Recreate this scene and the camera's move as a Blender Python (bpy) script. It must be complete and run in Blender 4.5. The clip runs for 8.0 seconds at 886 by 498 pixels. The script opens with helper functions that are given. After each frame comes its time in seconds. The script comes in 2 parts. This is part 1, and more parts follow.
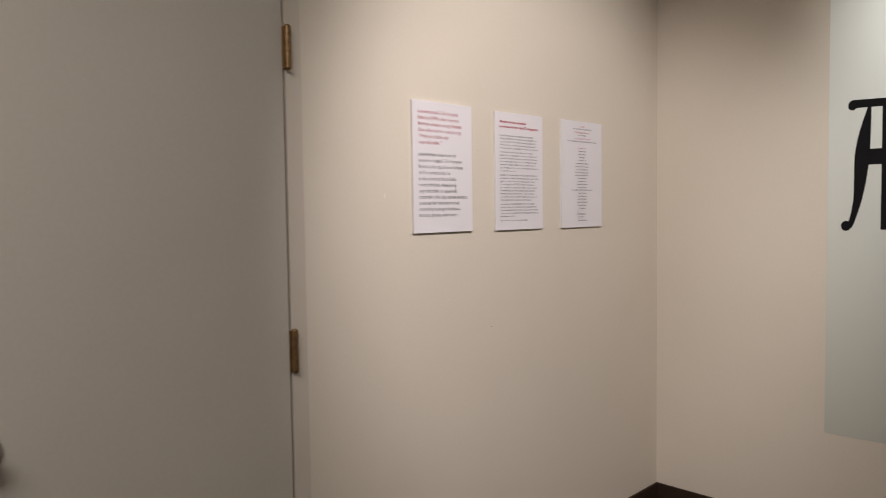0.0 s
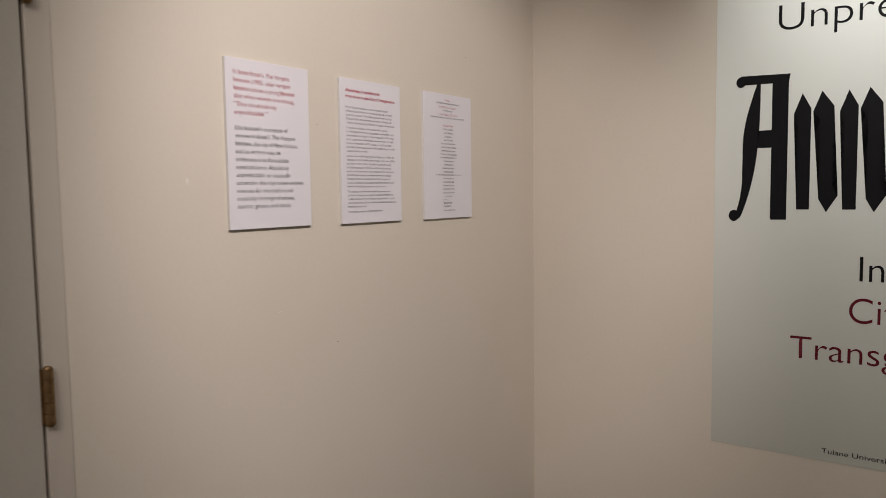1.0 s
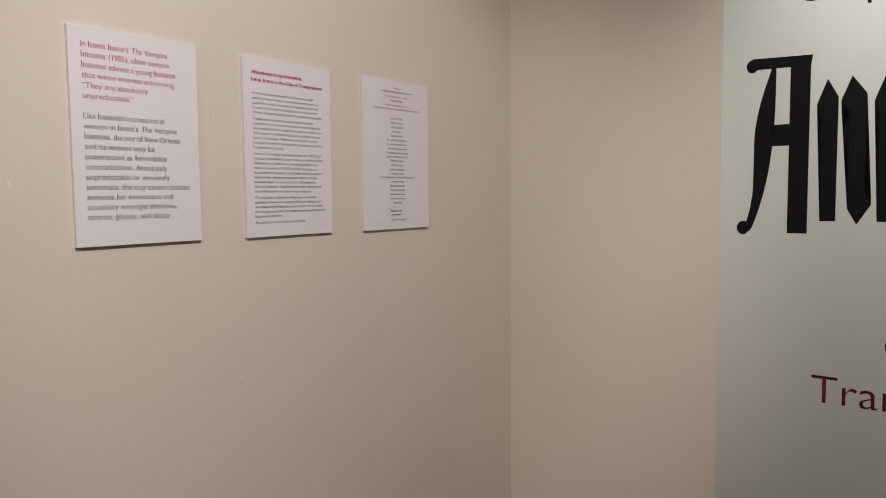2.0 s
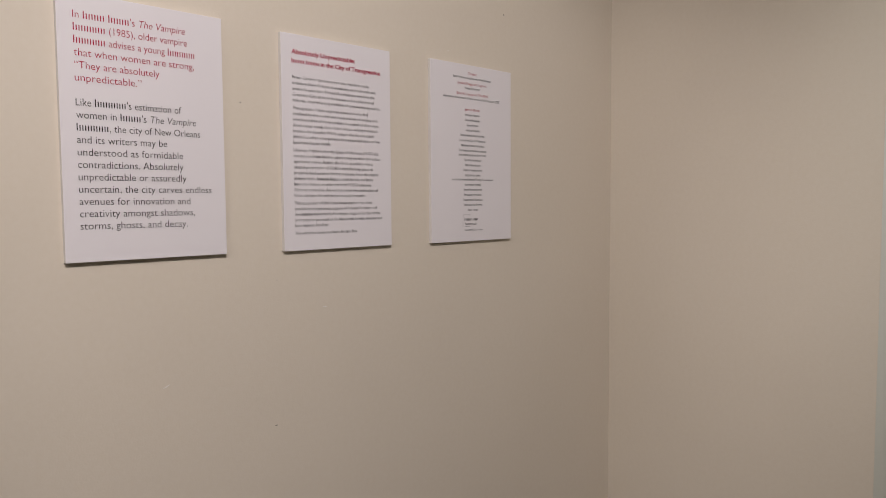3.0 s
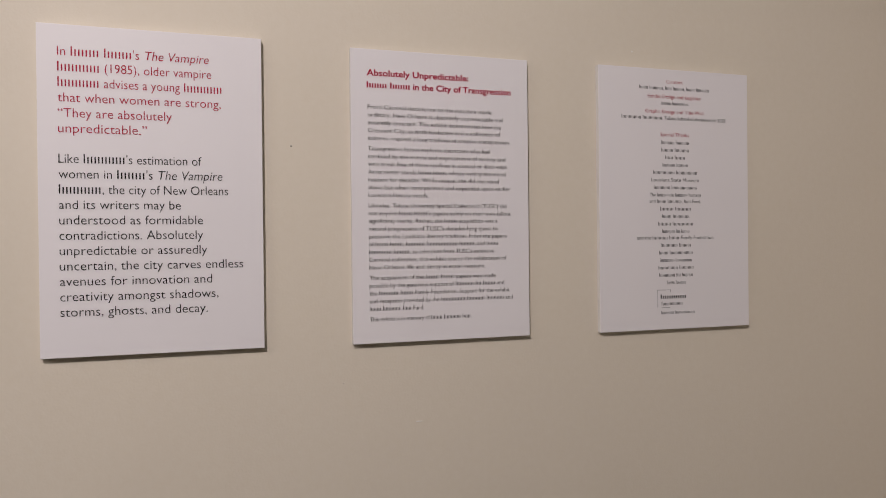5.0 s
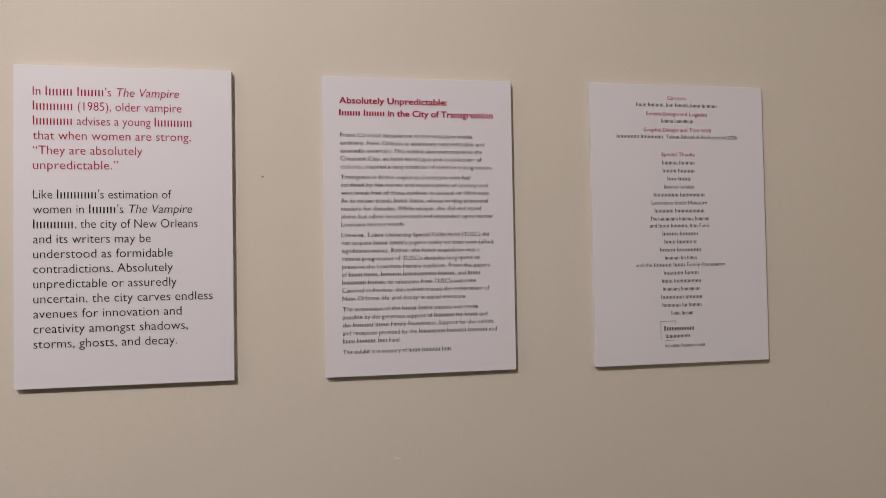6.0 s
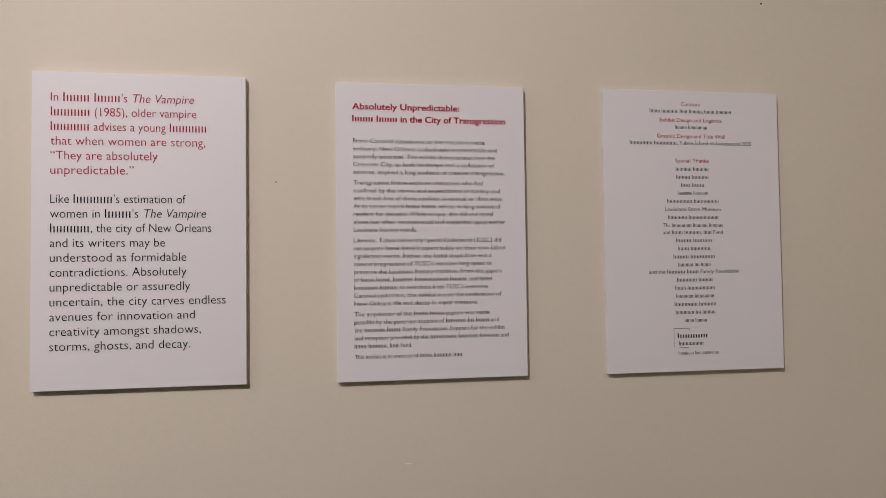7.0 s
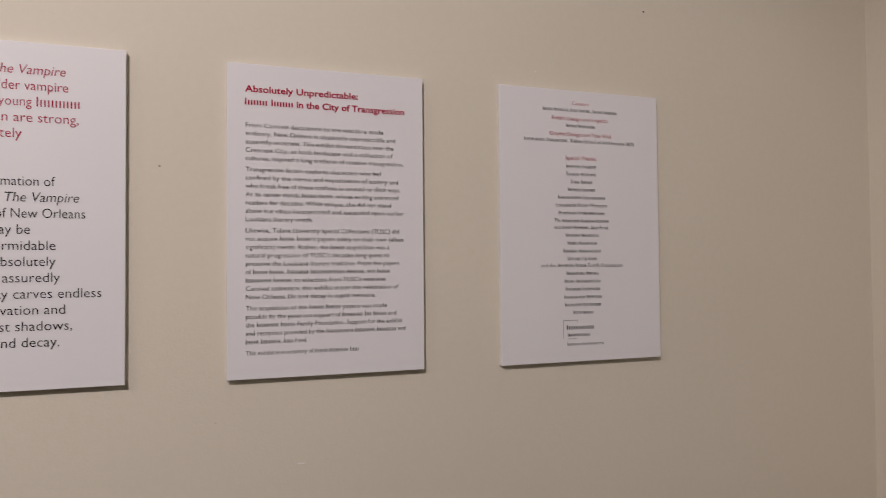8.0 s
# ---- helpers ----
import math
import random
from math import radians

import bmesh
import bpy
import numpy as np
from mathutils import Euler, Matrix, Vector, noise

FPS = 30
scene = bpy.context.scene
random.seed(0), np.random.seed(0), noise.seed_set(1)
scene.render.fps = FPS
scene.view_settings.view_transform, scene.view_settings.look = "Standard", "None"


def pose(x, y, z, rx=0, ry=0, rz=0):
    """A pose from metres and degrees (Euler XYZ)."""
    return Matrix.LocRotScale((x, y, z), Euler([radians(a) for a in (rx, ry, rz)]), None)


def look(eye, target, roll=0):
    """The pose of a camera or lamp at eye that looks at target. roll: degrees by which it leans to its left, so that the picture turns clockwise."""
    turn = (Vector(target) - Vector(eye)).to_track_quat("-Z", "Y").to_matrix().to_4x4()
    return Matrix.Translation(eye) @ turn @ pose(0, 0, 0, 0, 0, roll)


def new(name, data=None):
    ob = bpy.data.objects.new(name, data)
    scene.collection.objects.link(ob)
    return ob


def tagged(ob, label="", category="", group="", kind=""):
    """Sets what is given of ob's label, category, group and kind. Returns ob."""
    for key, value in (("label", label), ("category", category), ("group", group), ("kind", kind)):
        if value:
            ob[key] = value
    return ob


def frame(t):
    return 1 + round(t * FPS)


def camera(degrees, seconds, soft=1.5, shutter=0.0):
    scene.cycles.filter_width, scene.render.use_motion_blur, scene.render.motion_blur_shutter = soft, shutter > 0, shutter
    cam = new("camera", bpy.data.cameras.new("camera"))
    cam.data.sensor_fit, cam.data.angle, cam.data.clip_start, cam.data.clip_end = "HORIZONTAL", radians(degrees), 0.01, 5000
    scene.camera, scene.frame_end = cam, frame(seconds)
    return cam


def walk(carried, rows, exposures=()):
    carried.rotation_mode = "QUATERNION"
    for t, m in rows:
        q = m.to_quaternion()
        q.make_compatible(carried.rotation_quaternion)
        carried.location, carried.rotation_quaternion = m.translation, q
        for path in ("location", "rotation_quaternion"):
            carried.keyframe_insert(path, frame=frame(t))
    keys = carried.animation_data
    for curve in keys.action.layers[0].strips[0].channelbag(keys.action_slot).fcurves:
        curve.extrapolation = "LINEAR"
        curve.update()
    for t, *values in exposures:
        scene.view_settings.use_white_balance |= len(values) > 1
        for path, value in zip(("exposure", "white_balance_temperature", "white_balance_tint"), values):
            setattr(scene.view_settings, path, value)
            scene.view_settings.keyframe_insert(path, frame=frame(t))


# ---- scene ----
cam = camera(62.8, 8.0, soft=0.6, shutter=0.2)
PATH = [
    (0, (-3.178, -1.722, 1.439), (-1.763, -0.312, 1.331), -0.8),
    (0.3, (-3.041, -1.61, 1.46), (-1.524, -0.314, 1.33), -0.9),
    (0.5, (-2.972, -1.563, 1.463), (-1.417, -0.313, 1.326), -0.8),
    (0.8, (-2.845, -1.508, 1.445), (-1.235, -0.33, 1.301), -0.9),
    (1, (-2.753, -1.495, 1.45), (-1.132, -0.333, 1.295), -0.8),
    (1.2, (-2.641, -1.49, 1.457), (-1.01, -0.343, 1.3), -0.8),
    (2.3, (-2.171, -1.379, 1.462), (-0.624, -0.12, 1.315), -0.4),
    (2.5, (-2.111, -1.337, 1.47), (-0.593, -0.043, 1.324), -0.3),
    (3, (-1.972, -1.249, 1.457), (-0.569, 0.17, 1.328), -0.4),
    (3.5, (-1.749, -1.255, 1.476), (-0.517, 0.316, 1.359), -0.4),
    (4, (-1.603, -1.208, 1.477), (-0.561, 0.497, 1.386), -0.3),
    (4.5, (-1.498, -1.101, 1.494), (-0.684, 0.726, 1.451), -0.6),
    (5, (-1.381, -1.047, 1.504), (-0.772, 0.858, 1.493), -0.6),
    (5.2, (-1.323, -1.045, 1.508), (-0.773, 0.877, 1.516), -0.7),
    (6.3, (-1.203, -1.053, 1.514), (-0.883, 0.92, 1.575), -0.9),
    (6.5, (-1.203, -1.054, 1.513), (-0.897, 0.922, 1.58), -0.8),
    (7, (-1.204, -1.052, 1.513), (-0.881, 0.92, 1.582), -0.7),
    (7.5, (-1.21, -1.051, 1.506), (-0.783, 0.901, 1.581), -0.5),
    (8, (-1.252, -1.021, 1.506), (-0.559, 0.854, 1.565), -0.5),
]

EXPOSURES = [(0.0, 0.30), (1.0, 0.12), (2.5, 0.03), (4.5, -0.03), (6.5, -0.12), (8.0, -0.09)]
walk(cam, [(t, look(eye, target, roll)) for t, eye, target, roll in PATH], EXPOSURES)

# ---- light: ceiling spots over the two display walls, and the soft light of the hall behind ----
world = bpy.data.worlds.new("world")
world.use_nodes = True
world.node_tree.nodes["Background"].inputs[0].default_value = (0.02, 0.02, 0.02, 1)
scene.world = world


def spot(name, eye, target, watts, degrees, blend, colour, radius):
    data = bpy.data.lights.new(name, "SPOT")
    data.energy, data.spot_size, data.spot_blend, data.color, data.shadow_soft_size = watts, radians(degrees), blend, colour, radius
    ob = new(name, data)
    ob.matrix_world = look(eye, target)
    return ob


WARM, NEUTRAL = (1.0, 0.895, 0.885), (1.0, 0.97, 0.96)
spot("panel_spot", (-2.02, -1.82, 2.76), (-0.84, 0.0, 1.34), 122, 63, 0.75, WARM, 0.03)
spot("title_spot", (-0.90, -1.60, 2.76), (0.0, -1.52, 2.05), 60, 86, 0.85, NEUTRAL, 0.03)
hall = bpy.data.lights.new("hall_light", "AREA")
hall.shape, hall.size, hall.size_y, hall.energy, hall.color = "RECTANGLE", 1.8, 1.2, 46, (1.0, 0.91, 0.86)
new("hall_light", hall).matrix_world = pose(-4.0, -1.65, 2.84)

# ---- materials ----


def material(name, colour, rough, second=None, scale=3.0, amount=0.5, bump=0.0, bump_scale=400.0, metal=0.0, specular=0.5, grain=0.0):
    """A painted or printed surface: a base colour that drifts to a second one in large soft clouds, a fine grain and a fine relief."""
    m = bpy.data.materials.new(name)
    m.use_nodes = True
    n, links = m.node_tree.nodes, m.node_tree.links
    shader = n["Principled BSDF"]
    shader.inputs["Base Color"].default_value = (*colour, 1)
    shader.inputs["Roughness"].default_value = rough
    shader.inputs["Metallic"].default_value = metal
    shader.inputs["Specular IOR Level"].default_value = specular
    place = n.new("ShaderNodeTexCoord")
    if second:
        cloud = n.new("ShaderNodeTexNoise")
        cloud.inputs["Scale"].default_value, cloud.inputs["Detail"].default_value = scale, 4
        links.new(place.outputs["Object"], cloud.inputs["Vector"])
        ramp = n.new("ShaderNodeMapRange")
        ramp.inputs["From Min"].default_value, ramp.inputs["From Max"].default_value = 0.35, 0.75
        ramp.inputs["To Max"].default_value = amount
        links.new(cloud.outputs["Fac"], ramp.inputs["Value"])
        mix = n.new("ShaderNodeMix")
        mix.data_type = "RGBA"
        mix.inputs["A"].default_value, mix.inputs["B"].default_value = (*colour, 1), (*second, 1)
        links.new(ramp.outputs["Result"], mix.inputs["Factor"])
        last = mix
        if grain:
            fine = n.new("ShaderNodeTexNoise")
            fine.inputs["Scale"].default_value, fine.inputs["Detail"].default_value = 90, 3
            links.new(place.outputs["Object"], fine.inputs["Vector"])
            last = n.new("ShaderNodeMix")
            last.data_type, last.blend_type = "RGBA", "OVERLAY"
            last.inputs["Factor"].default_value = grain
            links.new(mix.outputs["Result"], last.inputs["A"])
            links.new(fine.outputs["Fac"], last.inputs["B"])
        links.new(last.outputs["Result"], shader.inputs["Base Color"])
    if bump:
        fine = n.new("ShaderNodeTexNoise")
        fine.inputs["Scale"].default_value, fine.inputs["Detail"].default_value = bump_scale, 3
        links.new(place.outputs["Object"], fine.inputs["Vector"])
        relief = n.new("ShaderNodeBump")
        relief.inputs["Strength"].default_value, relief.inputs["Distance"].default_value = bump, 0.002
        links.new(fine.outputs["Fac"], relief.inputs["Height"])
        links.new(relief.outputs["Normal"], shader.inputs["Normal"])
    return m


WALL = material("cream_wall_paint", (0.74, 0.68, 0.58), 0.62, (0.69, 0.63, 0.53), 2.2, 0.5, 0.12, 260, specular=0.35, grain=0.06)
TRIM = material("cream_trim_paint", (0.66, 0.60, 0.52), 0.45, (0.61, 0.55, 0.47), 3.0, 0.5, 0.08, 300)
DOOR = material("grey_beige_door_paint", (0.58, 0.545, 0.48), 0.42, (0.53, 0.50, 0.44), 1.6, 0.6, 0.10, 220, grain=0.05)
CEIL = material("white_ceiling_paint", (0.78, 0.76, 0.72), 0.8, (0.72, 0.70, 0.66), 2.0, 0.5, 0.2, 200)
BASE = material("dark_brown_baseboard", (0.030, 0.018, 0.011), 0.45, (0.046, 0.026, 0.015), 9.0, 0.8, 0.06, 160)
FLOOR = material("dark_brown_floor", (0.030, 0.018, 0.012), 0.38, (0.050, 0.030, 0.020), 6.0, 0.7, 0.12, 90)
BOARD = material("white_printed_board", (0.82, 0.80, 0.83), 0.55, (0.80, 0.78, 0.81), 8.0, 0.4, 0.04, 500)
CORE = material("white_foam_core", (0.74, 0.72, 0.70), 0.8, (0.66, 0.64, 0.62), 60.0, 0.5, 0.3, 300)
INK = material("black_ink", (0.008, 0.008, 0.010), 0.6, (0.014, 0.014, 0.016), 40.0, 0.5, specular=0.2)
RED = material("dark_red_ink", (0.38, 0.004, 0.040), 0.6, (0.43, 0.007, 0.048), 40.0, 0.5, specular=0.2)
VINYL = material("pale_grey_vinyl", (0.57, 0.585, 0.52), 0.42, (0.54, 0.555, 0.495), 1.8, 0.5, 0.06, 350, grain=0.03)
# the sheet's colour runs from off-white at the head to grey at the foot
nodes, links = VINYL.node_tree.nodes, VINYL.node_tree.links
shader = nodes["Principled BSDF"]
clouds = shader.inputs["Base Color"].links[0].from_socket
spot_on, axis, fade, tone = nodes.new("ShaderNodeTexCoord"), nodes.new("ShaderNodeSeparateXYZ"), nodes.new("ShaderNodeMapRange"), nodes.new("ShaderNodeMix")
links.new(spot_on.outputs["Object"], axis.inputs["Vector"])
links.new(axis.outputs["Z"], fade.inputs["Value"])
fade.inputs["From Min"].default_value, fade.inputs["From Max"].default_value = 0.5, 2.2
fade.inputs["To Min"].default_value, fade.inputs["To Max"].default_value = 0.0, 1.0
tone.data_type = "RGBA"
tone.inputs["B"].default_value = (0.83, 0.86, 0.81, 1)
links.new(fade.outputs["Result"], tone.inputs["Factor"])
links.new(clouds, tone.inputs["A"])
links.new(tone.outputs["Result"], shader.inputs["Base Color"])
BLACK_VINYL = material("black_vinyl", (0.003, 0.003, 0.0045), 0.5, (0.006, 0.006, 0.008), 12.0, 0.5, 0.03, 300, specular=0.2)
RED_VINYL = material("dark_red_vinyl", (0.11, 0.005, 0.014), 0.5, (0.13, 0.007, 0.017), 12.0, 0.5, 0.03, 300, specular=0.2)
BRASS = material("aged_brass", (0.33, 0.21, 0.10), 0.48, (0.19, 0.115, 0.05), 55.0, 0.9, 0.15, 240, metal=0.8)
STEEL = material("dull_nickel", (0.36, 0.335, 0.29), 0.6, (0.28, 0.26, 0.22), 40.0, 0.7, 0.08, 260, metal=0.3)
DARK = material("dark_gap", (0.02, 0.018, 0.015), 0.8)
CHIP = material("white_filler", (0.84, 0.81, 0.76), 0.8, (0.78, 0.74, 0.68), 80.0, 0.6)

# ---- mesh helpers ----


def box(bm, lo, hi, bevel=0.0, segments=2):
    """A box between two corners, with rounded edges, joined into bm."""
    sub = bmesh.new()
    bmesh.ops.create_cube(sub, size=1)
    for v in sub.verts:
        v.co = Vector([(a + b) / 2 + c * (b - a) for a, b, c in zip(lo, hi, v.co)])
    if bevel:
        bmesh.ops.bevel(sub, geom=sub.edges[:], offset=bevel, segments=segments, profile=0.6, affect="EDGES")
    join(bm, sub)
    return bm


def rod(bm, a, b, radius, sides=20, end=None, caps=True):
    """A round bar from a to b, joined into bm."""
    sub = bmesh.new()
    a, b = Vector(a), Vector(b)
    bmesh.ops.create_cone(sub, cap_ends=caps, segments=sides, radius1=radius, radius2=radius if end is None else end, depth=(b - a).length)
    turn = (b - a).to_track_quat("Z", "Y").to_matrix().to_4x4()
    bmesh.ops.transform(sub, matrix=Matrix.Translation((a + b) / 2) @ turn, verts=sub.verts)
    for f in sub.faces:
        f.smooth = len(f.verts) == 4
    for e in sub.edges:
        e.smooth = all(len(f.verts) == 4 for f in e.link_faces)
    join(bm, sub)
    return bm


def join(bm, sub):
    data = bpy.data.meshes.new("joint")
    sub.to_mesh(data)
    sub.free()
    bm.from_mesh(data)
    bpy.data.meshes.remove(data)


def mesh(name, bm, mat):
    data = bpy.data.meshes.new(name)
    bm.to_mesh(data)
    bm.free()
    data.materials.append(mat)
    return data


def part(name, bm, mat, parent, label=""):
    ob = new(name, mesh(name, bm, mat))
    ob.parent = parent
    return tagged(ob, label)


def setting(name, bm, mat, label, category):
    return tagged(new(name, mesh(name, bm, mat)), label, category, kind="structure")


def thing(name, m, label, category, group=""):
    ob = new(name)
    ob.empty_display_size = 0.05
    ob.matrix_world = m
    return tagged(ob, label, category, group)


# ---- the room: two display walls that meet in a corner, and plain walls that close it ----
HIGH, WEST, SOUTH, THICK = 2.90, -7.5, -8.0, 0.12
HINGE, DOOR_W, DOOR_H, FACE = -2.066, 0.813, 2.10, 0.050
JAMB_R, JAMB_L = HINGE + 0.012, HINGE - DOOR_W - 0.006

b = bmesh.new()
box(b, (JAMB_R + FACE - 0.012, 0, 0), (THICK, THICK, HIGH))
box(b, (WEST, 0, 0), (JAMB_L - FACE + 0.012, THICK, HIGH))
box(b, (JAMB_L - FACE + 0.012, 0, DOOR_H + FACE - 0.008), (JAMB_R + FACE - 0.012, THICK, HIGH))
setting("wall_north", b, WALL, "cream painted wall with three printed panels and a door", "wall")
setting("wall_east", box(bmesh.new(), (0, SOUTH, 0), (THICK, 0, HIGH)), WALL, "cream painted wall with a large vinyl title", "wall")
setting("wall_south", box(bmesh.new(), (WEST, SOUTH - THICK, 0), (THICK, SOUTH, HIGH)), WALL, "plain cream painted wall", "wall")
setting("wall_west", box(bmesh.new(), (WEST - THICK, SOUTH - THICK, 0), (WEST, THICK, HIGH)), WALL, "plain cream painted wall", "wall")
setting("floor", box(bmesh.new(), (WEST - THICK, SOUTH - THICK, -0.1), (THICK, THICK + 0.4, 0)), FLOOR, "dark brown floor", "floor")
setting("ceiling", box(bmesh.new(), (WEST - THICK, SOUTH - THICK, HIGH), (THICK, THICK, HIGH + 0.1)), CEIL, "plain white ceiling", "ceiling")
b = bmesh.new()
box(b, (WEST - THICK, THICK + 0.35, 0), (THICK, THICK + 0.4, HIGH))
setting("wall_behind_door", b, WALL, "plain wall behind the closed door", "wall")


def skirting(name, lo, hi):
    setting(name, box(bmesh.new(), lo, hi, 0.003), BASE, "dark brown baseboard along the foot of the wall", "baseboard")


skirting("baseboard", (JAMB_R + FACE + 0.001, -0.010, 0.002), (-0.0105, -0.0005, 0.103))
skirting("baseboard", (WEST + 0.011, -0.010, 0.002), (JAMB_L - FACE - 0.001, -0.0005, 0.103))
skirting("baseboard", (-0.010, SOUTH + 0.011, 0.002), (-0.0005, -0.0005, 0.103))
skirting("baseboard", (WEST + 0.0005, SOUTH + 0.0005, 0.002), (-0.0105, SOUTH + 0.010, 0.103))
skirting("baseboard", (WEST + 0.0005, SOUTH + 0.0105, 0.002), (WEST + 0.010, -0.0105, 0.103))

# ---- the door: a flush slab in a narrow painted frame, hung on brass hinges ----
door = thing("door_1", Matrix.Translation((HINGE, 0, 0)), "closed flush grey-beige painted door on aged brass hinges", "door")
tagged(door, kind="structure")
part("door_leaf", box(bmesh.new(), (-DOOR_W, -0.002, 0.010), (0.004, 0.040, DOOR_H - 0.003), 0.0025), DOOR, door)
b = bmesh.new()
box(b, (0.012, -0.0025, 0), (0.012 + FACE, THICK - 0.001, DOOR_H + FACE), 0.0012)
part("door_jamb", b, TRIM, door, "cream painted door jamb")
b = bmesh.new()
box(b, (-DOOR_W - 0.006 - FACE, -0.0025, 0), (-DOOR_W - 0.006, THICK - 0.001, DOOR_H + FACE), 0.0012)
part("door_jamb", b, TRIM, door, "cream painted door jamb")
part("door_head", box(bmesh.new(), (-DOOR_W - 0.005, -0.0025, DOOR_H), (0.011, THICK - 0.001, DOOR_H + FACE), 0.0012), TRIM, door, "cream painted door head")
part("door_stop", box(bmesh.new(), (0.0045, 0.014, 0), (0.0115, 0.060, DOOR_H - 0.001), 0.001), DOOR, door)
for z in (1.887, 1.052, 0.217):
    b = bmesh.new()
    edges = [z - 0.057 + 0.0228 * k for k in range(6)]
    for k in range(5):
        rod(b, (0.0145, -0.0125, edges[k] + 0.0009), (0.0145, -0.0125, edges[k + 1] - 0.0009), 0.0098)
    rod(b, (0.0145, -0.0125, edges[0]), (0.0145, -0.0125, edges[5]), 0.0080)
    rod(b, (0.0145, -0.0125, edges[5]), (0.0145, -0.0125, edges[5] + 0.0045), 0.0092, end=0.006)
    rod(b, (0.0145, -0.0125, edges[0] - 0.0045), (0.0145, -0.0125, edges[0]), 0.006, end=0.0092)
    hinge = part("hinge", b, BRASS, door, "aged brass butt hinge")
    b = bmesh.new()
    box(b, (0.0020, -0.0060, edges[0]), (0.0115, -0.0030, edges[5]), 0.0006, 1)
    part("hinge_leaf", b, BRASS, hinge)
# the round knob by the far edge of the leaf
KNOB = (-DOOR_W + 0.062, 0.948)
b = bmesh.new()
rod(b, (KNOB[0], -0.002, KNOB[1]), (KNOB[0], -0.010, KNOB[1]), 0.044, 40, 0.042)
rod(b, (KNOB[0], -0.010, KNOB[1]), (KNOB[0], -0.016, KNOB[1]), 0.042, 40, 0.026)
handle = part("door_handle", b, STEEL, door, "dull metal knob on a round plate")
b = bmesh.new()
bmesh.ops.create_uvsphere(b, u_segments=28, v_segments=16, radius=0.027)
for v in b.verts:
    v.co = Vector((v.co.x, v.co.y * 0.72, v.co.z)) + Vector((KNOB[0], -0.052, KNOB[1]))
for f in b.faces:
    f.smooth = True
rod(b, (KNOB[0], -0.016, KNOB[1]), (KNOB[0], -0.040, KNOB[1]), 0.013)
part("knob", b, STEEL, handle)

# ---- lettering ----
FLAT = Matrix(((1, 0, 0), (0, 0, -1), (0, 1, 0))).to_4x4()
WIDTHS = {}


def glyphs(text, weight=0.0, slant=0.0, fineness=3):
    """The outline of a piece of text, 1 unit high to the em, as a mesh in the x-y plane."""
    data = bpy.data.curves.new("text", "FONT")
    data.body, data.size, data.offset, data.shear, data.resolution_u, data.fill_mode = text, 1.0, weight, slant, fineness, "FRONT"
    ob = new("text", data)
    bpy.context.view_layer.update()
    made = bpy.data.meshes.new_from_object(ob.evaluated_get(bpy.context.evaluated_depsgraph_get()))
    bpy.data.objects.remove(ob)
    bpy.data.curves.remove(data)
    return made


def reach(made):
    xs = [v.co.x for v in made.vertices]
    return (min(xs), max(xs)) if xs else (0.0, 0.0)


def advance(text):
    """How far a piece of text moves the pen, spaces included."""
    if text not in WIDTHS:
        ends = []
        for body in ("|" + text + "|", "||"):
            made = glyphs(body)
            lo, hi = reach(made)
            ends.append(hi - lo)
            bpy.data.meshes.remove(made)
        WIDTHS[text] = ends[0] - ends[1]
    return WIDTHS[text]


def pieces(line):
    """Cuts a line into runs: plain text, text between underscores (slanted), and rows of # (drawn as small upright bars)."""
    runs, slanted, current = [], False, ""
    for c in line + "\0":
        kind = "bar" if c == "#" else "text"
        last = "bar" if current[-1:] == "#" else "text"
        if current and (c in "_\0" or kind != last):
            runs.append((last, current, slanted))
            current = ""
        if c == "_":
            slanted = not slanted
        elif c != "\0":
            current += c
    return runs


def line_mesh(line, size, width=0.0, weight=0.0):
    """A line of text and bars as one bmesh: x along the line from 0, z up from the base line, facing -y. Width 0 keeps the natural one."""
    bm, pen = bmesh.new(), 0.0
    for kind, text, slanted in pieces(line):
        if kind == "bar":
            length = 0.56 * len(text)
            sub = bmesh.new()
            for k in range(2 * len(text)):
                x0, high, thick = pen + 0.06 + 0.28 * k, 0.70 if k == 0 else 0.50, 0.12 + 1.6 * weight
                sub.faces.new([sub.verts.new((x, y, 0)) for x, y in ((x0, 0), (x0 + thick, 0), (x0 + thick, high), (x0, high))])
            join(bm, sub)
            pen += length
        else:
            made = glyphs(text, weight, 0.2 if slanted else 0.0)
            before = len(bm.verts)
            bm.from_mesh(made)
            bpy.data.meshes.remove(made)
            bm.verts.ensure_lookup_table()
            for v in bm.verts[before:]:
                v.co.x += pen
            pen += advance(text)
    xs = [v.co.x for v in bm.verts]
    lo, hi = min(xs), max(xs)
    stretch = width / ((hi - lo) * size) if width else 1.0
    for v in bm.verts:
        v.co = Vector(((v.co.x - lo) * size * stretch, 0, v.co.y * size))
    return bm, (hi - lo) * size * stretch


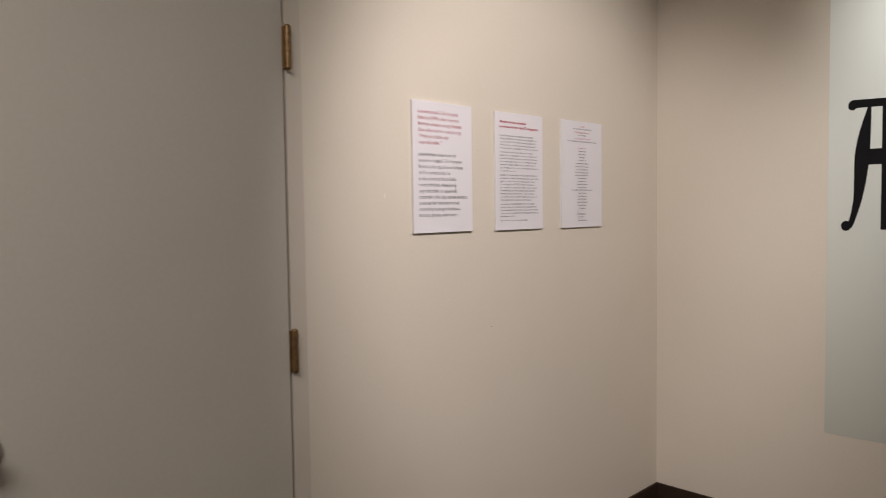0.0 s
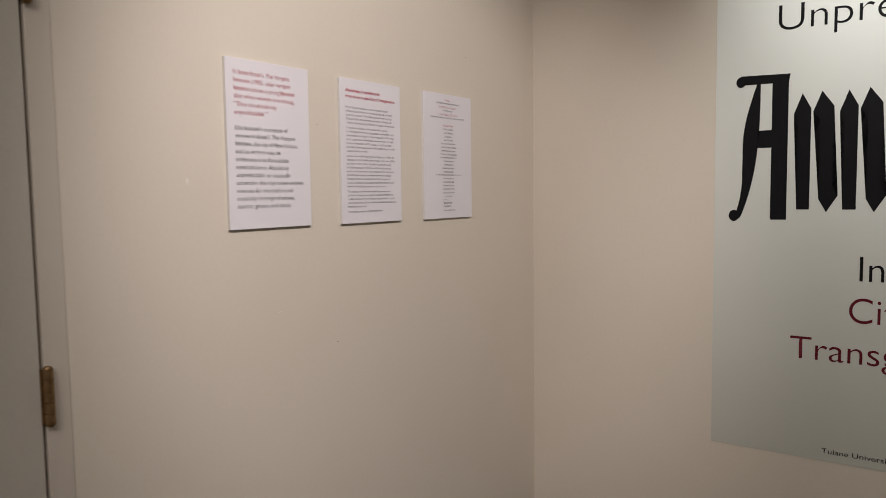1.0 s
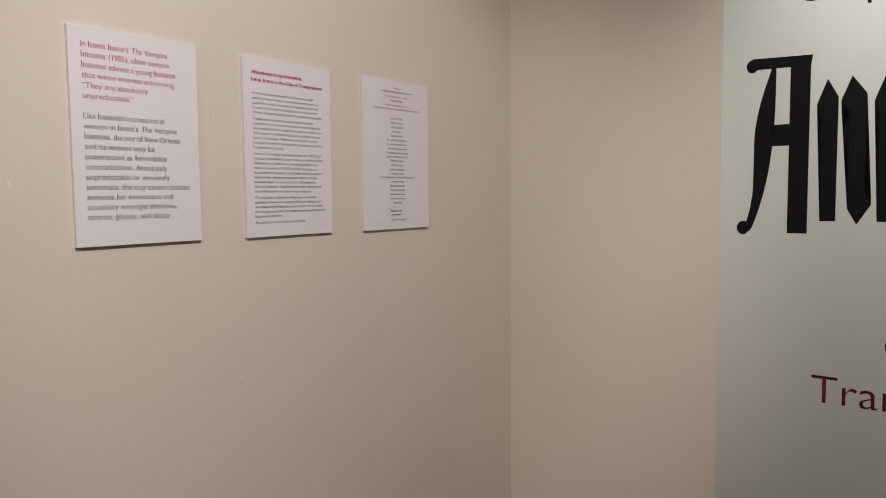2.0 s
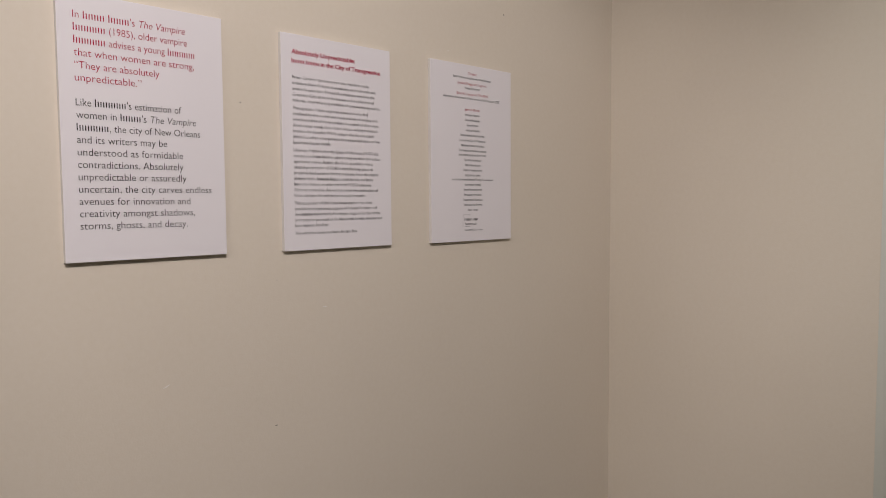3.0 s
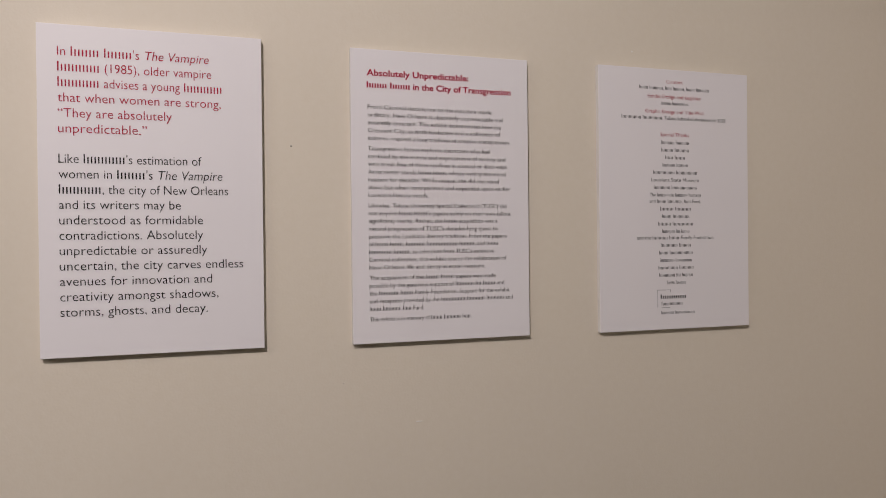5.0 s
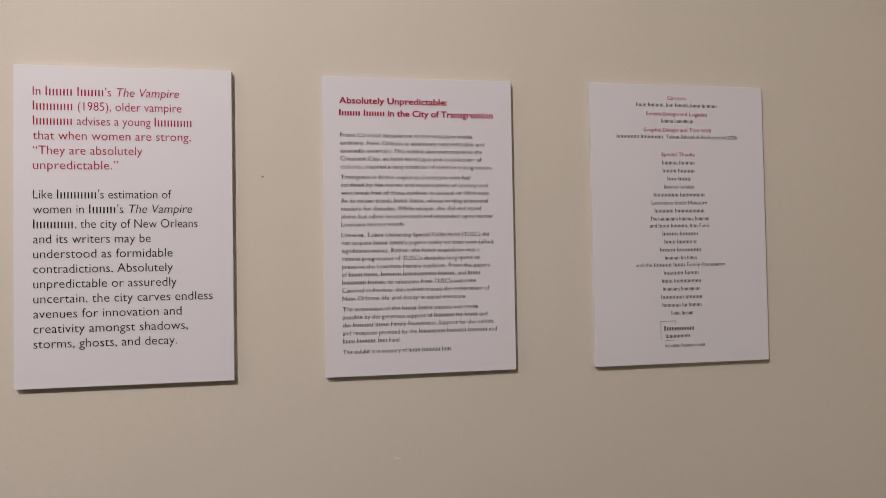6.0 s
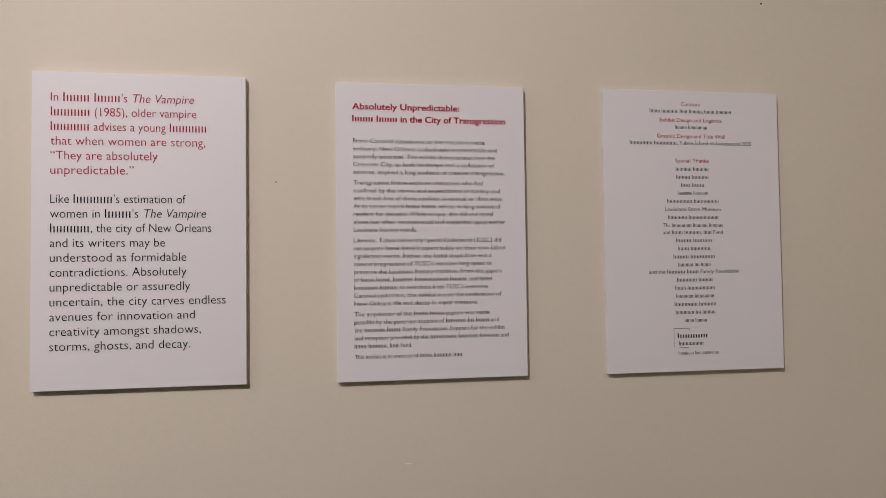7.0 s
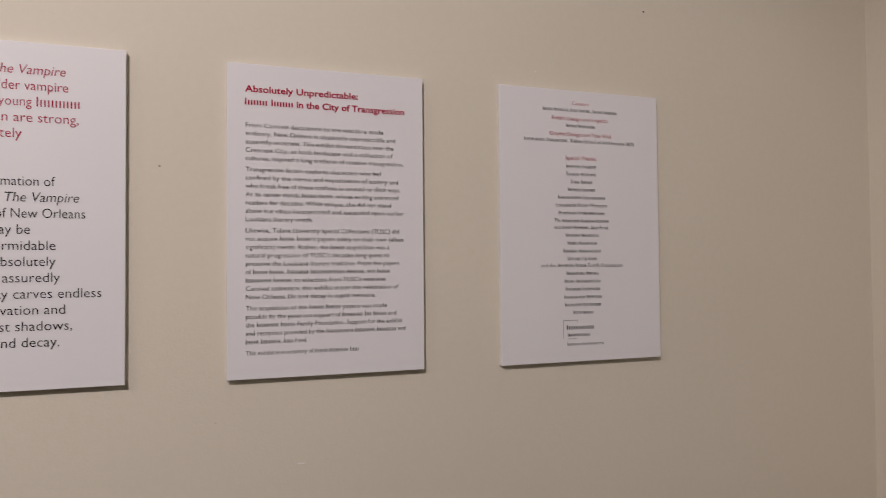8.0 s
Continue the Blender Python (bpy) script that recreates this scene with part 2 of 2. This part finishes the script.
def letters(parent, line, size, width, x, z, mat, weight):
    """A centred line of large letters, each a part of its own."""
    made = glyphs(line, weight)
    lo, hi = reach(made)
    bpy.data.meshes.remove(made)
    stretch = width / ((hi - lo) * size)
    for k, c in enumerate(line):
        if c == " ":
            continue
        made = glyphs(c, weight, 0.0, 10)
        bm = bmesh.new()
        bm.from_mesh(made)
        bpy.data.meshes.remove(made)
        for v in bm.verts:
            v.co = Vector((v.co.x * size * stretch, 0, v.co.y * size))
        ob = part("letter", bm, mat, parent)
        ob.location = (x - width / 2 + (advance(line[:k]) - lo) * size * stretch, -0.0005, z)


def text_line(parent, line, size, width, x, z, mat, centred=False, weight=0.0, name="text_line", label=""):
    bm, wide = line_mesh(line, size, width, weight)
    ob = part(name, bm, mat, parent, label)
    ob.location = (x - wide / 2 if centred else x, -0.0005, z)
    return ob


# ---- the three printed panels ----
THIN = 0.010


def panel(x, top, wide, high, label):
    """A printed foam board on the wall: its own zero is the front's upper left corner."""
    ob = thing("wall_text_panel", Matrix.Translation((x, -THIN, top)), label, "text panel", "text panels on the wall")
    part("board", box(bmesh.new(), (0, 0.0008, -high), (wide, THIN - 0.0003, 0), 0.0005, 1), CORE, ob, "white foam core")
    part("printed_face", box(bmesh.new(), (0, 0, -high), (wide, 0.0007, 0), 0.0003, 1), BOARD, ob, "white printed sheet")
    return ob


quote = panel(-1.590, 1.7928, 0.2785, 0.4292, "white foam board panel with a large quotation in red and black")
QUOTE = [("In #### ####'s _The Vampire_", 185), ("###### (1985), older vampire", 188), ("###### advises a young ######", 201), ("that when women are strong,", 200),
         ("\u201cThey are absolutely", 137), ("unpredictable.\u201d", 106), ("Like ######'s estimation of", 174), ("women in ####'s _The Vampire_", 201),
         ("######, the city of New Orleans", 208), ("and its writers may be", 147), ("understood as formidable", 175), ("contradictions. Absolutely", 175),
         ("unpredictable or assuredly", 180), ("uncertain, the city carves endless", 227), ("avenues for innovation and", 186), ("creativity amongst shadows,", 194),
         ("storms, ghosts, and decay.", 180)]
for n, (line, wide) in enumerate(QUOTE):
    down = 0.040 + 0.0198 * n + (0.0193 if n > 5 else 0.0)
    text_line(quote, line, 0.0172, wide / 1000, 0.024, -down, RED if n < 6 else INK, weight=-0.008)

essay = panel(-1.1868, 1.7900, 0.2780, 0.4285, "white foam board panel with a red heading above small black text")
text_line(essay, "Absolutely Unpredictable:", 0.0128, 0.157, 0.0235, -0.0385, RED, weight=0.022)
text_line(essay, "#### #### in the City of Transgression", 0.0128, 0.226, 0.0235, -0.0562, RED, weight=0.022)
ESSAY = [
    [("From Carnival decadence to the macabre made", 193), ("ordinary, New Orleans is absolutely unpredictable and", 211), ("assuredly uncertain. This exhibit demonstrates how the", 208),
     ("Crescent City, as both landscape and a collection of", 207), ("cultures, inspired a long tradition of creative transgression.", 223)],
    [("Transgressive fiction explores characters who feel", 189), ("confined by the norms and expectations of society and", 215), ("who break free of those confines in unusual or illicit ways.", 219),
     ("At its center stands #### ####, whose writing entranced", 215), ("readers for decades. While unique, she did not stand", 204), ("alone but often incorporated and expanded upon earlier", 223),
     ("Louisiana literary motifs.", 91)],
    [("Likewise, Tulane University Special Collections (TUSC) did", 216), ("not acquire #### ####'s papers solely on their own (albeit", 223), ("significant) merits. Rather, the #### acquisition was a", 201),
     ("natural progression of TUSC's decades-long quest to", 201), ("preserve the Louisiana literary tradition. From the papers", 216), ("of #### ####, ###### ########## #####, and ####", 201),
     ("####### #####, to selections from TUSC's extensive", 195), ("Carnival collection, this exhibit traces the celebration of", 215), ("New Orleans life and decay in equal measure.", 180)],
    [("The acquisition of the #### #### papers was made", 197), ("possible by the generous support of ###### ## #### and", 211), ("the ###### #### Family Foundation. Support for the exhibit", 220),
     ("and reception provided by the ######## ###### ###### and", 225), ("#### ######, ### Fund.", 82)],
    [("This exhibit is in memory of #### ###### ###.", 157)],
]
down = 0.0870
for paragraph in ESSAY:
    for line, wide in paragraph:
        text_line(essay, line, 0.0092, wide / 1000, 0.0245, -down, INK, weight=-0.007)
        down += 0.0113
    down += 0.0039

credits_panel = panel(-0.7840, 1.7922, 0.2900, 0.4325, "white foam board panel with centred credits in small type")
CREDITS = [("Curators", 31, 25, 1), ("#### ######, ### #####, #### ######", 135, 36, 0), ("Exhibit Design and Logistics", 103, 50, 1), ("##### ########", 53, 61, 0),
           ("Graphic Design and Title Wall", 113, 75, 1), ("######## ########, Tulane School of Architecture 2025", 202, 85.6, 0), ("Special Thanks", 56, 113, 1)]
for line, wide, down, red in CREDITS:
    text_line(credits_panel, line, 0.0088, wide / 1000, 0.1428, -(down - 1.6) / 1000, RED if red else INK, True, -0.006)
THANKS = [("###### ######", 54), ("##### ######", 53), ("### ####", 38), ("####### #######", 49), ("######### #########", 85), ("Louisiana State Museum", 93),
          ("####### ###########", 83), ("The ######## ###### ######", 99), ("and #### ######, ### Fund.", 100), ("##### ######", 59), ("#### #######", 53),
          ("##### ########", 68), ("###### ## ####", 53), ("and the ###### #### Family Foundation", 149), ("####### #####", 58), ("#### ##########", 65),
          ("####### ########", 62), ("######## ######", 68), ("####### ## #####", 65), ("#### #####", 36)]
down = 124.4
for line, wide in THANKS:
    text_line(credits_panel, line, 0.0088, wide / 1000, 0.143, -down / 1000, INK, True, -0.006)
    down += 10.7 if line.startswith(("The ", "###### ## ####")) else 12.45
# the mark at the foot: an open shield outline with bars beside it
GREY_INK = material("grey_ink", (0.10, 0.10, 0.11), 0.5, (0.14, 0.14, 0.15), 40.0, 0.5)


def bar(parent, name, x0, x1, z0, z1, mat):
    bm = bmesh.new()
    bm.faces.new([bm.verts.new((x, -0.0005, z)) for x, z in ((x0, z0), (x1, z0), (x1, z1), (x0, z1))])
    return part(name, bm, mat, parent)


text_line(credits_panel, "######", 0.0105, 0.049, 0.1125, -0.3815, INK, weight=0.01)
text_line(credits_panel, "#########", 0.0090, 0.040, 0.1145, -0.3925, INK)
text_line(credits_panel, "####### ###########", 0.0078, 0.066, 0.1135, -0.4070, GREY_INK)
bar(credits_panel, "printed_line", 0.1065, 0.1071, -0.3950, -0.3665, GREY_INK)
bar(credits_panel, "printed_line", 0.1065, 0.1320, -0.3671, -0.3665, GREY_INK)
bar(credits_panel, "printed_line", 0.1314, 0.1320, -0.3705, -0.3665, GREY_INK)
bar(credits_panel, "printed_line", 0.1145, 0.1300, -0.3965, -0.3959, GREY_INK)

# ---- the vinyl title on the second wall; along the wall from its upper left corner ----
V_LEFT, V_WIDE, V_TOP, V_FOOT = 0.752, 1.202, 2.335, 0.505
title = thing("vinyl_title_sheet", Matrix.Translation((-0.0012, 0, 0)) @ pose(0, 0, 0, 0, 0, -90), "pale grey vinyl title sheet with black and dark red lettering", "wall graphic")
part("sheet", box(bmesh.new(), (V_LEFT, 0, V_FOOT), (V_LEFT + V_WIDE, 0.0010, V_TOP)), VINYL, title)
MID = V_LEFT + V_WIDE / 2
letters(title, "Absolutely", 0.128, 0.56, MID, 2.128, BLACK_VINYL, -0.012)
letters(title, "Unpredictable", 0.128, 0.79, MID, 1.988, BLACK_VINYL, -0.012)
letters(title, "In the", 0.123, 0.260, MID, 1.136, BLACK_VINYL, -0.007)
letters(title, "City of", 0.124, 0.315, MID, 0.995, RED_VINYL, -0.007)
letters(title, "Transgression", 0.115, 0.672, MID, 0.856, RED_VINYL, -0.007)
letters(title, "Tulane University Special Collections", 0.0255, 0.458, MID, 0.533, BLACK_VINYL, 0.004)


def title_part(corners, rise=0.0005):
    """One flat black vinyl shape of the large line, from its corners along the wall and up it."""
    bm = bmesh.new()
    bm.faces.new([bm.verts.new((x, -rise, z)) for x, z in corners])
    bmesh.ops.triangulate(bm, faces=bm.faces[:])
    part("title_bar", bm, BLACK_VINYL, title, "wide black bar")


def stroke(x0, x1, z0, z1, head=0.0, bulge=0.0, foot=False):
    """An upright bar; head is how far its top runs out to a point, bulge how far the point's shoulder stands out, foot a pointed lower end."""
    corners = [(x0, z0 + 0.044), (x0 + 0.024, z0), (x1 + 0.017, z0 + 0.056), (x1, z0 + 0.088)] if foot else [(x0, z0), (x1, z0)]
    if head:
        peak = x0 + (0.012 if bulge < 0.016 else 0.004)
        corners += [(x1, z1 - 0.76 * head), (peak, z1), (x0 - bulge, z1 - head), (x0, z1 - 1.4 * head)]
    else:
        corners += [(x1, z1), (x0, z1)]
    title_part(corners)


def knob_end(x, z, radius):
    title_part([(x + radius * math.cos(a), z + 1.15 * radius * math.sin(a)) for a in np.linspace(0, 2 * math.pi, 28, endpoint=False)], 0.0008)


# a tall group of bars: a head bar, an upright, a short tie and a slim bar that sways out at its foot
title_part([(0.838, 1.814), (0.942, 1.8125), (0.9945, 1.812), (0.9945, 1.818), (0.999, 1.841), (0.838, 1.846)])
knob_end(0.8385, 1.825, 0.0165)
stroke(0.942, 0.9945, 1.339, 1.8125)
stroke(0.8975, 0.942, 1.591, 1.652)
left, right = [], []
for u in np.linspace(0, 1, 25):
    z = 1.815 - 0.46 * u
    left.append((0.892 - 0.045 * math.sin(min(1, 2.1 * u) * math.pi / 2) - 0.022 * max(0, (u - 0.7) / 0.3) ** 2, z))
    right.append((0.904 - 0.058 * u ** 3, z))
title_part(left + [(0.838, 1.341)] + right[::-1])
knob_end(0.8205, 1.353, 0.0175)
for x in (1.026, 1.166):
    stroke(x, x + 0.040, 1.375, 1.770, 0.069, 0.014)
    stroke(x + 0.068, x + 0.109, 1.366, 1.773, 0.067, 0.022, True)
for x0, x1, z1 in ((1.300, 1.345, 1.735), (1.380, 1.412, 1.735), (1.485, 1.535, 1.843), (1.580, 1.630, 1.843), (1.665, 1.705, 1.735), (1.738, 1.778, 1.735), (1.838, 1.878, 1.735), (1.900, 1.935, 1.735)):
    stroke(x0, x1, 1.375 if z1 < 1.8 else 1.337, z1)

# ---- small marks on the wall ----


def mark(name, x, z, wide, high, mat, label, category, proud=0.0006, tilt=0.0):
    bm = bmesh.new()
    bmesh.ops.create_circle(bm, cap_ends=True, segments=11, radius=0.5)
    rng = random.Random(name + str(x))
    for v in bm.verts:
        k = 0.8 + 0.4 * rng.random()
        v.co = Vector((v.co.x * wide * k, 0, v.co.y * high * k))
    lid = bmesh.ops.extrude_face_region(bm, geom=bm.faces[:])["geom"]
    for v in lid:
        if isinstance(v, bmesh.types.BMVert):
            v.co.y -= proud
            v.co.x, v.co.z = v.co.x * 0.85, v.co.z * 0.85
    bmesh.ops.recalc_face_normals(bm, faces=bm.faces[:])
    ob = new(name, mesh(name, bm, mat))
    ob.location, ob.rotation_euler = (x, -0.0001, z), (0, radians(-tilt), 0)
    return tagged(ob, label, category)


mark("nail_hole", -1.271, 1.6465, 0.0027, 0.0020, DARK, "small dark nail hole in the cream wall", "nail hole")
mark("paint_chip", -0.7155, 1.820, 0.0040, 0.0030, CHIP, "small pale chip in the cream wall paint", "paint chip")
mark("filler_patch", -1.7025, 1.485, 0.0060, 0.0160, CHIP, "small pale patch of filler on the cream wall", "filler patch")
mark("paint_chip", -0.510, 1.940, 0.0030, 0.0030, DARK, "tiny dark speck on the cream wall paint", "paint chip")
mark("paint_scratch", -1.087, 1.240, 0.0110, 0.0022, CHIP, "thin pale scratch in the cream wall paint", "paint scratch")
mark("paint_chip", -1.200, 1.305, 0.0022, 0.0028, TRIM, "tiny dull nick in the cream wall paint", "paint chip")
mark("paint_scuff", -1.208, 1.014, 0.0070, 0.0014, DARK, "faint thin dark scuff on the cream wall", "paint scuff", 0.0003)
mark("paint_scratch", -1.429, 1.1335, 0.0150, 0.0024, CHIP, "short slanting pale scratch in the cream wall paint", "paint scratch", 0.0006, 24)
